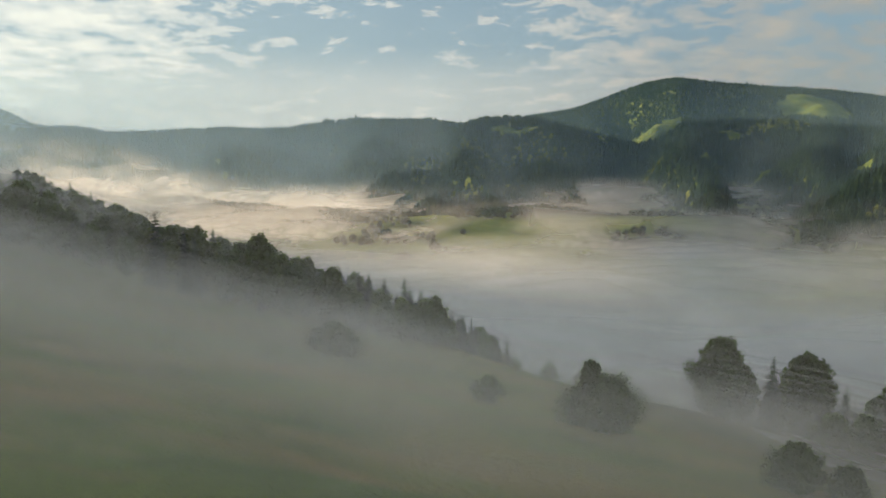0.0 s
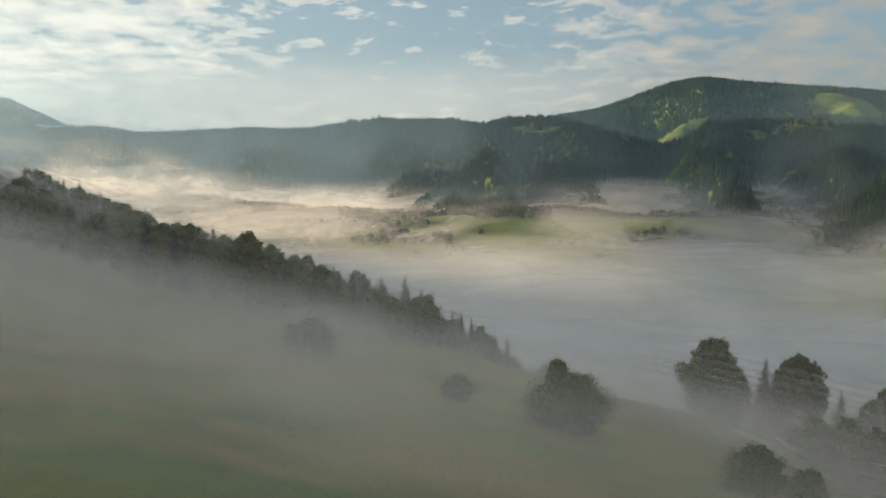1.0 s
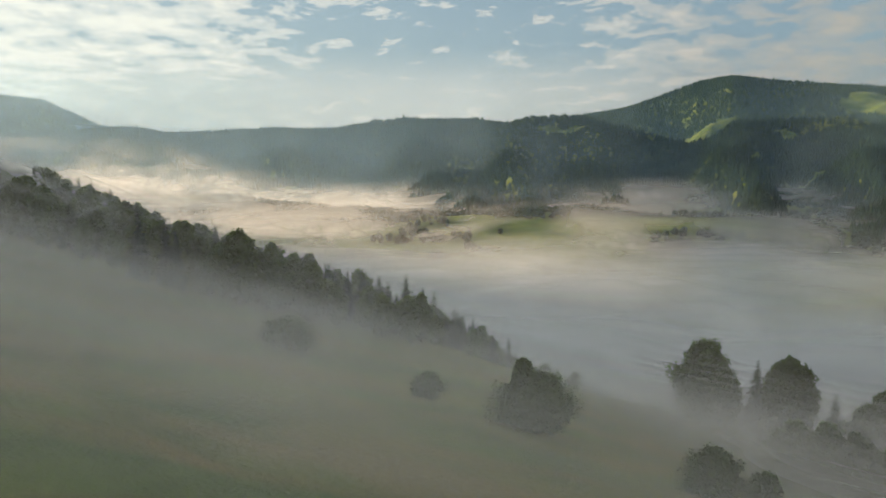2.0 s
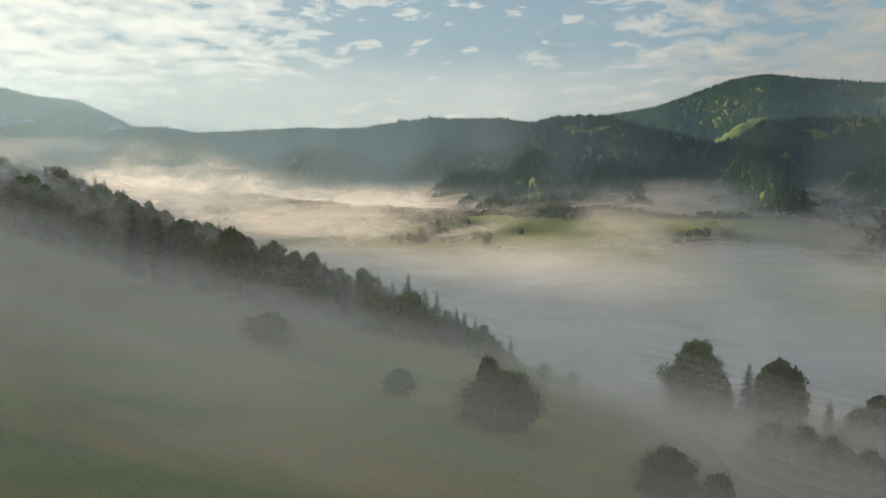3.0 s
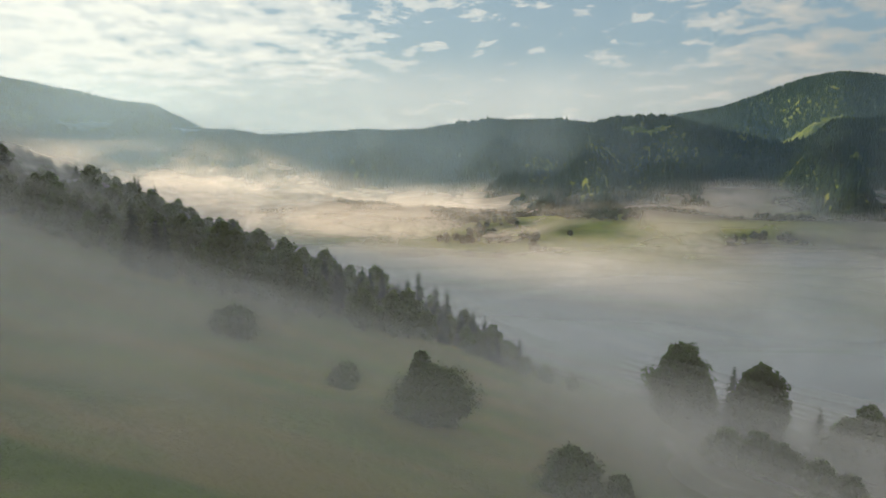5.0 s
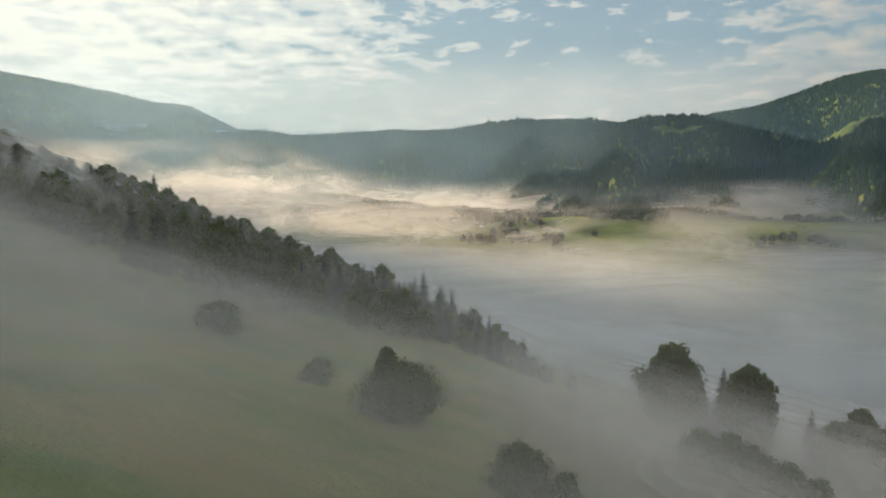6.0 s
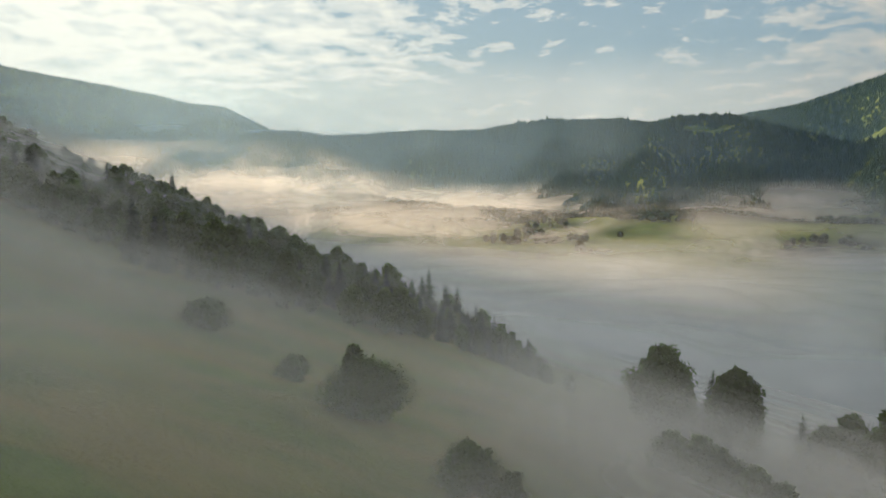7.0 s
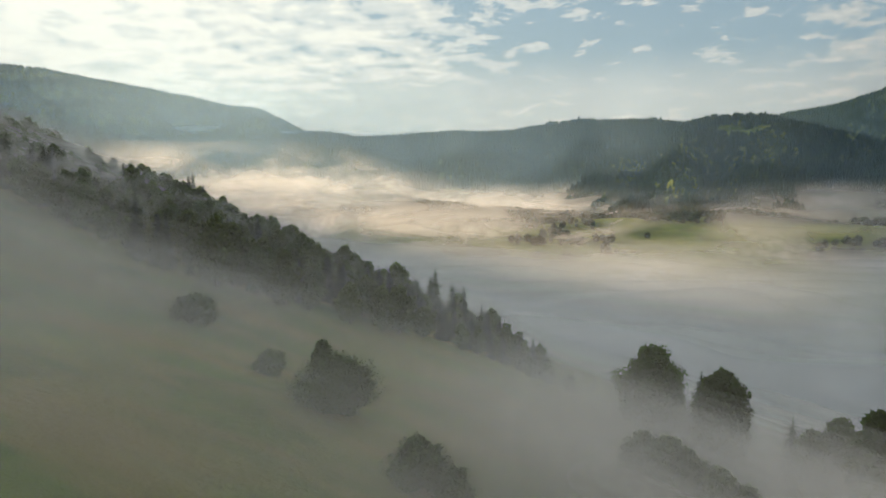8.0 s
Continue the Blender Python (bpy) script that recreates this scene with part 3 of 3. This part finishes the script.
def wood_edge(x):
    """Where the wood begins on the meadow side."""
    return float(np.interp(x, [-260, -180, -99, -64, -40, -10, 11, 24, 34], [230, 185, 160, 150, 150, 163, 188, 214, 232]))


# how high the wood's skyline stands, as rise over distance from the middle of the flight, by bearing
CREST = np.array([(-240, 240, 142), (-209, 238, 139), (-204, 245, 132.5), (-194, 256, 125), (-195, 276, 118), (-165, 299, 111), (-138, 263, 109), (-100, 232, 104), (-65, 209, 99), (-40, 216, 91), (-25, 225, 84), (-13, 232, 76.5), (0, 235, 69.5), (10, 232, 63.5), (21, 231, 56.5), (30, 225, 52)])
BEARING, RISE = np.degrees(np.arctan2(CREST[:, 0] - 34, CREST[:, 1] - 2.5)), (CREST[:, 2] - 118.6) / np.hypot(CREST[:, 0] - 34, CREST[:, 1] - 2.5)


def highest(x, y):
    """The height that a tree of the wood may reach at (x, y)."""
    return 118.6 + float(np.interp(math.degrees(math.atan2(x - 34, y - 2.5)), BEARING, RISE)) * math.hypot(x - 34, y - 2.5)


for k, (x, y, top) in enumerate(((-12.8, 231.8, 82.4), (-7.5, 234, 77.5), (-3.8, 235.5, 76), (3, 234, 70.5), (6, 231, 69.5), (9.5, 233, 67.5), (13, 231, 63.5), (17, 229, 59.5), (21.4, 230.6, 61.2), (-138, 263, 112.5), (-165, 299, 112.5), (-130, 262, 109))):
    tall = top - floor_at(x, y)
    tagged(put(spruce_tree("spruce_tree", tall, tall * 0.36, 300 + k, 26), x, y), "dark spruce standing out on the wood's skyline", "tree", "trees of the ridge wood")

used = set()
rnd = random.Random(4)
places, tries = [], 0
while len(places) < 430 and tries < 60000:
    tries += 1
    x = rnd.uniform(-250, 27)
    y = wood_edge(x) + rnd.uniform(0, 115) * rnd.uniform(0.3, 1)
    if y > 285 - 0.30 * x * (1 if x < 0 else 1.2) or math.hypot(x, y) > 345:
        continue
    gap = 5.0 + 1.6 * rnd.random()
    if any((x - a) ** 2 + (y - b) ** 2 < gap * gap for a, b in places):
        continue
    places.append((x, y))
# the wood stands closer on the high ground towards the sun
tries = 0
while len(places) < 560 and tries < 40000:
    tries += 1
    x = rnd.uniform(-262, -115)
    y = wood_edge(x) + rnd.uniform(4, 95)
    if math.hypot(x, y) < 352 and all((x - a) ** 2 + (y - b) ** 2 > 18 for a, b in places):
        places.append((x, y))
places.sort(key=lambda p: math.hypot(p[0] - 34, p[1] - 5))
deep = []  # trees far back in the wood, too many to tell apart
broad = 0
for x, y in places:
    conifer = float(lumps(np.array([x]), np.array([y]), 45, 17, 2)[0]) + (0.2 if x > -25 else 0.0)
    k = rnd.randrange(3) if conifer + rnd.uniform(-0.35, 0.35) > (0.2 if x > -30 else 0.42) else 3 + rnd.randrange(4)
    tall = (18, 15, 20.5, 14.5, 12.5, 15.5, 11)[k]
    size = min(rnd.uniform(0.65, 1.15), (highest(x, y) + rnd.uniform(-6, 2.5) - floor_at(x, y)) / tall)
    if size < 0.42:
        continue
    broad += k > 2
    turn = rnd.uniform(0, 360)
    if k not in used:
        used.add(k)
        put(KINDS[k], x, y, turn, size)
    elif k > 2 and broad > 265:
        deep.append((k, x, y, turn, size))
    else:
        put_copy(KINDS[k], x, y, turn, size)


def deep_wood():
    """The back of the wood: the same broadleaf crowns and trunks, joined."""
    verts, faces, mats, start = [], [], [], 0
    for k, x, y, turn, size in deep:
        m = np.array(pose(x, y, floor_at(x, y), 0, 0, turn) @ Matrix.Diagonal((size, size, size, 1)))
        for child in KINDS[k].children:
            me = child.data
            co, loops = np.empty(len(me.vertices) * 3), np.empty(len(me.loops), np.int32)
            me.vertices.foreach_get("co", co)
            me.loops.foreach_get("vertex_index", loops)
            verts.append(co.reshape(-1, 3) @ m[:3, :3].T + m[:3, 3])
            faces.append(loops.reshape(-1, 4) + start)
            mats.append(np.full(len(faces[-1]), 0 if child.data.materials[0] == BARK else 1 if k < 5 else 2, np.int32))
            start += len(verts[-1])
    me = fill(bpy.data.meshes.new("ridge_wood"), np.concatenate(verts), np.concatenate(faces))
    for mat in (BARK, BROADLEAF, BIRCH):
        me.materials.append(mat)
    me.polygons.foreach_set("material_index", np.concatenate(mats))
    tagged(new("ridge_wood", me), "dense broadleaf wood on the high back of the ridge", "forest", kind="stuff")


deep_wood()


# ---- mist ----
def mist_sheet(name, xs, ys, height, material, thick, label):
    """A thin sheet of mist over the grid xs by ys; height(x, y) and thick(x, y, z) as arrays."""
    x, y = np.meshgrid(xs, ys)
    z = height(x, y)
    me = grid_mesh(name, x, y, z, material)
    weight = me.attributes.new("thick", "FLOAT", "POINT")
    weight.data.foreach_set("value", np.clip(thick(x, y, z), 0, 1).astype(np.float32).ravel())
    return tagged(new(name, me), label, "mist", kind="stuff")


def edges(x, y, x0, x1, y0, y1, soft):
    return step(x0, x0 + soft, x) * step(x1, x1 - soft, x) * step(y0, y0 + soft, y) * step(y1, y1 - soft, y)


def wood_inside(x, y):
    """0 on the open meadow, 1 inside the ridge wood."""
    edge = np.interp(x, [-260, -180, -99, -64, -40, -10, 11, 24, 34, 60, 100], [230, 185, 160, 150, 150, 163, 188, 214, 232, 300, 400])
    return step(-16, 6, y - edge)


def blob(x, y, cx, cy, wx, wy):
    return np.exp(-((x - cx) / wx) ** 2 - ((y - cy) / wy) ** 2)


def behind_ridge(x, y):
    return 60 * step(0, 190, y - (262 - 0.30 * np.clip(x, -400, 150)))


def meadow_mist(k, above, strength, lo, hi):
    mat = mist_material("meadow mist", strength, 0.017, lo, hi, 0.3, (1.0, 0.75, 0.4), 25.0, 3.0 + 0.25 * k, (0.90, 0.92, 0.92))
    xs, ys = np.arange(-300, 181, 5.0), np.arange(-60, 331, 5.0)
    height = lambda x, y: hillside(x, y) - behind_ridge(x, y) + above + 0.12 * above * lumps(x, y, 60, 30, 3)

    def thick(x, y, z):
        bank = 0.13 + 0.35 * blob(x, y, 22, 88, 16, 12) + 0.35 * blob(x, y, 43, 74, 14, 10) + 0.4 * blob(x, y, -10, 60, 50, 30) + 1.0 * blob(x, y, -62, 114, 56, 32) + 0.3 * blob(x, y, 40, 168, 30, 22) + 0.6 * blob(x, y, 80, 138, 45, 36) - 0.2 * blob(x, y, 0, 128, 30, 24) - 0.15 * blob(x, y, -30, 140, 30, 16)
        return np.clip(bank, 0, 1) * edges(x, y, -300, 180, -60, 330, 50) * (1 - 0.93 * wood_inside(x, y)) * (1 - 0.85 * blob(x, y, 14, 195, 26, 60))

    mist_sheet("meadow_mist", xs, ys, height, mat, thick, "thin drifting ground mist over the meadow")


for k in range(8):
    meadow_mist(k, 0.6 + 1.4 * k, 0.22 - 0.022 * k, 0.34 + 0.01 * k, 0.60 + 0.01 * k)


def wood_mist(k, above, strength):
    mat = mist_material("wood mist", strength, 0.014, 0.42, 0.66, 0.04, (1.0, 0.8, 0.4), 40.0, 23.0 + 0.4 * k, (0.93, 0.93, 0.92))
    xs, ys = np.arange(-330, 41, 5.0), np.arange(110, 331, 5.0)
    height = lambda x, y: hillside(x, y) - behind_ridge(x, y) + above + 2.0 * lumps(x, y, 50, 70 + k, 3)
    mist_sheet("wood_mist", xs, ys, height, mat, lambda x, y, z: edges(x, y, -330, 40, 110, 330, 30) * (0.3 + 0.7 * step(-60, -130, x)), "wisps of mist drifting between the trees of the wood")


for k in range(5):
    wood_mist(k, 4.0 + 2.6 * k, 0.3 - 0.03 * k)


def hollow_mist(k, above, strength, x0=25):
    """Deeper mist in the hollow below the meadow, round the feet of the tall trees."""
    mat = mist_material("hollow mist", strength, 0.02, 0.30, 0.62, 0.45, (1.0, 0.8, 0.4), 15.0, 61.0 + 0.2 * k, (0.90, 0.89, 0.88))
    xs, ys = np.arange(25, 186, 5.0), np.arange(60, 241, 5.0)
    height = lambda x, y: hillside(x, y) + above + 1.2 * lumps(x, y, 40, 33, 3)
    mist_sheet("hollow_mist", xs, ys, height, mat, lambda x, y, z: edges(x, y, x0, 185, 60, 240, 40 if x0 < 50 else 14) * (1 - 0.8 * blob(x, y, 28, 215, 26, 36)), "mist pooled round the feet of the trees below the meadow")


for k in range(10):
    hollow_mist(k, 1.5 + 1.5 * k, 0.33 - 0.028 * k)
for k in range(3):
    hollow_mist(20 + k, 9.5 + 3.6 * k, 0.22 - 0.04 * k, 78)


# mist has no faces: it takes its light from above, however its slices stand
SCATTER = Vector((0.0, 0.0, 1.0))


def fog_material(name, size, tilt, lo, hi, fade, colour, detail=4.0, seed=0.0, broad=0.3):
    """A slice through a bank of fog: wisps of that size in metres (along x, along y, upright), tilted with the slope, gathered in larger drifts.
    The mesh's weight 'thick' is the most that the slice hides."""
    m = bpy.data.materials.new(name)
    t = nodes_of(m)
    p = node(t, "ShaderNodeMapping", {0: place_of(t), 2: (0, radians(tilt), 0)}).outputs[0]
    fine_p = node(t, "ShaderNodeMapping", {0: p, 1: (seed, seed * 0.7, seed * 0.3), 3: tuple(1.0 / v for v in size)}).outputs[0]
    wide_p = node(t, "ShaderNodeMapping", {0: p, 1: (seed * 0.5, seed, 0.0), 3: tuple(0.33 / v for v in size)}).outputs[0]
    n1 = noise_tex(t, fine_p, 1.0, detail, 0.52, 0.7)
    n2 = noise_tex(t, wide_p, 1.0, 2.0, 0.5, 0.4)
    n = maths(t, "ADD", maths(t, "MULTIPLY", n1, 1.0 - broad), maths(t, "MULTIPLY", n2, broad))
    wisps = ramp(t, n, [(lo, 0.0), (0.5 * (lo + hi), 0.42), (hi, 1.0)], True)
    thick = node(t, "ShaderNodeAttribute", attribute_name="thick").outputs["Fac"]
    a = maths(t, "MULTIPLY", maths(t, "ADD", maths(t, "MULTIPLY", wisps, 1.0 - fade), fade), thick, clamp=True)
    d = node(t, "ShaderNodeBsdfDiffuse", {"Color": (*colour, 1), "Normal": node(t, "ShaderNodeCombineXYZ", dict(enumerate(SCATTER))).outputs[0]})
    tr = node(t, "ShaderNodeBsdfTranslucent", {"Color": (*colour, 1), "Normal": node(t, "ShaderNodeCombineXYZ", dict(enumerate(-SCATTER))).outputs[0]})
    body = node(t, "ShaderNodeAddShader", {0: d.outputs[0], 1: tr.outputs[0]})  # one side each
    mx = node(t, "ShaderNodeMixShader", {0: a, 1: node(t, "ShaderNodeBsdfTransparent").outputs[0], 2: body.outputs[0]})
    t.links.new(mx.outputs[0], node(t, "ShaderNodeOutputMaterial").inputs[0])
    return m


def fog_slice(name, x, y, z, thick, material, label):
    me = grid_mesh(name, x, y, z, material)
    weight = me.attributes.new("thick", "FLOAT", "POINT")
    weight.data.foreach_set("value", np.clip(thick, 0, 1).astype(np.float32).ravel())
    return tagged(new(name, me), label, "mist", kind="stuff")


NEAR_FOG = fog_material("near valley fog", (150.0, 130.0, 36.0), 3.0, 0.34, 0.62, 0.3, (0.60, 0.63, 0.685), 2.5, 3.0, 0.5)
FAR_FOG = fog_material("far valley fog", (105.0, 130.0, 38.0), 3.0, 0.43, 0.57, 0.02, (0.57, 0.565, 0.58), 4.0, 3.0, 0.4)
OPEN_HOLLOWS = [(-10, 880, 90, 90), (112, 850, 95, 60), (225, 790, 120, 60), (420, 800, 120, 70), (330, 690, 90, 40), (-150, 800, 80, 40)]  # x, y, half widths: where the fog lies thin


def valley_fog(distance, spacing):
    """Fog that fills the valley, cut at one distance: deep and even near by, drifting in wisps over the mounds farther off."""
    deg, h = np.arange(-66, 47, 0.5), np.linspace(2, 150, 56)
    A, Z = np.meshgrid(np.radians(deg), h)
    x, y = 34 + distance * np.sin(A), 3 + distance * np.cos(A)
    B = np.degrees(A)
    far = float(step(560, 760, distance))
    top = 46 + 14 * far + 14 * float(step(820, 1000, distance)) + 18 * lumps(x * 0.5, y, 130, 50, 3) + 34 * step(-14, -30, B) * float(step(800, 1150, distance))
    soft = 15 + 9 * far + 30 * step(-14, -30, B) * float(step(800, 1150, distance))
    amount = step(top + soft, top - soft, Z) * step(-2, 9, Z - land(x, y))
    thin = np.zeros_like(x)
    for cx, cy, wx, wy in OPEN_HOLLOWS:
        thin = np.maximum(thin, blob(x, y, cx, cy, wx, wy))
    dense = (0.032 - 0.012 * far) * spacing * (1 - 0.5 * thin)
    amount = amount * (1 - np.exp(-dense)) * step(-66, -60, B) * step(46, 40, B)
    fog_slice("valley_fog", x, y, Z, amount, FAR_FOG if distance > 620 else NEAR_FOG, "bank of pale morning fog drifting through the valley")


SHELLS = np.geomspace(300, 1260, 27)
for k in range(26):
    valley_fog(SHELLS[k], SHELLS[k + 1] - SHELLS[k])


MEADOW_FOG = fog_material("meadow fog", (50.0, 60.0, 9.0), -9.5, 0.40, 0.62, 0.12, (0.62, 0.645, 0.67), 3.0, 9.0, 0.45)


def meadow_fog(y, spacing):
    """Ground mist along the slope and in the wood's edge, cut at one line across the meadow."""
    X, H = np.meshgrid(np.arange(-330, 171, 4.0), np.concatenate([np.linspace(-1, 12, 20), np.linspace(13.5, 30, 12)]))
    Y = np.full_like(X, y)
    ground = hillside(X, Y)
    tail = 1 - 0.85 * blob(X, Y, 14, 195, 26, 60)
    bank = tail * step(12, 1, H) * (0.55 + 1.5 * blob(X, Y, -85, 118, 75, 20) + 0.9 * blob(X, Y, -40, 128, 46, 12) + 0.5 * blob(X, Y, 52, 138, 26, 16) + 1.4 * blob(X, Y, 16, 78, 46, 34)) * (1 - 0.9 * wood_inside(X, Y))
    trees = step(20, 5, H) * wood_inside(X, Y) * (0.14 + 2.1 * step(-60, -140, X) * (1 - 0.7 * step(-165, -205, X)))
    high = 0.10 * step(30, 12, H)
    amount = (bank + trees + high) * step(-1, 7, H) * step(-330, -280, X) * step(170, 130, X)
    fog_slice("meadow_fog", X, Y, ground + H, 1 - np.exp(-0.021 * spacing * amount), MEADOW_FOG, "thin mist creeping over the meadow and the wood's edge")


SLICES = np.array([40, 50, 60, 70, 80, 90, 99, 107, 114, 121, 127, 133, 139, 145, 151, 158, 166, 175, 186, 198, 212, 228, 248])
for k in range(22):
    meadow_fog(SLICES[k], SLICES[k + 1] - SLICES[k])


def haze_veil(k, distance, strength):
    """A tall thin veil of haze across the valley, thickest low down and towards the sun."""
    # the blue of scattered light is put into the veil's colour
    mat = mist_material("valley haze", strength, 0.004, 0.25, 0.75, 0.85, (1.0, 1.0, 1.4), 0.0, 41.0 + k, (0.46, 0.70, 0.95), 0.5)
    az, h = np.radians(np.arange(-72, 61, 1.0)), np.linspace(10, 560, 40)
    A, Z = np.meshgrid(az, h)
    R = distance * (1 + 0.02 * lumps(np.degrees(A), Z * 0.02, 9, 90 + k, 3))
    x, y = R * np.sin(A), R * np.cos(A)
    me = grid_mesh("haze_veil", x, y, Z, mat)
    weight = me.attributes.new("thick", "FLOAT", "POINT")
    deg = np.degrees(A)
    # denser on the sun's side, in place of haze brightened by the sun
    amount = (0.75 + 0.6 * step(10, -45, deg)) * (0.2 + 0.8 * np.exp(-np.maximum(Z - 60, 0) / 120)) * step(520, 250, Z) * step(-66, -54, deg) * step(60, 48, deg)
    weight.data.foreach_set("value", amount.astype(np.float32).ravel())
    tagged(new("haze_veil", me), "faint veil of morning haze hanging across the valley", "haze", kind="stuff")


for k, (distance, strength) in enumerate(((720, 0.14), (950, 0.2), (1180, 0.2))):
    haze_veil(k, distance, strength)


def gap_veil(k, ranges, strength, az0, az1, soft, top):
    """Haze that fills the gap between two lines of hills: ranges by azimuth, fading out at both ends."""
    # blue air light painted as sheet colour, tints and lightens the hills behind
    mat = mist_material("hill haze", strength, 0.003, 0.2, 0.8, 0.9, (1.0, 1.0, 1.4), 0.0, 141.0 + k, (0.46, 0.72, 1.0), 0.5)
    deg, h = np.arange(az0, az1 + 0.5, 1.0), np.linspace(10, top, 36)
    A, Z = np.meshgrid(deg, h)
    pts = np.array(ranges, float)
    R = np.interp(A, pts[:, 0], pts[:, 1])
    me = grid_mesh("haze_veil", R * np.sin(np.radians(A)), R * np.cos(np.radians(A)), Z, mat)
    weight = me.attributes.new("thick", "FLOAT", "POINT")
    # the sheet hides more to the left, for the brighter sunward air
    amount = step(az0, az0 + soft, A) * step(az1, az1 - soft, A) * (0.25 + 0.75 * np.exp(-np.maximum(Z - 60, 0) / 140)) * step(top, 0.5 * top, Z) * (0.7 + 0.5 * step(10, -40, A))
    weight.data.foreach_set("value", np.clip(amount, 0, 1).astype(np.float32).ravel())
    tagged(new("haze_veil", me), "faint bluish haze hanging between two lines of hills", "haze", kind="stuff")


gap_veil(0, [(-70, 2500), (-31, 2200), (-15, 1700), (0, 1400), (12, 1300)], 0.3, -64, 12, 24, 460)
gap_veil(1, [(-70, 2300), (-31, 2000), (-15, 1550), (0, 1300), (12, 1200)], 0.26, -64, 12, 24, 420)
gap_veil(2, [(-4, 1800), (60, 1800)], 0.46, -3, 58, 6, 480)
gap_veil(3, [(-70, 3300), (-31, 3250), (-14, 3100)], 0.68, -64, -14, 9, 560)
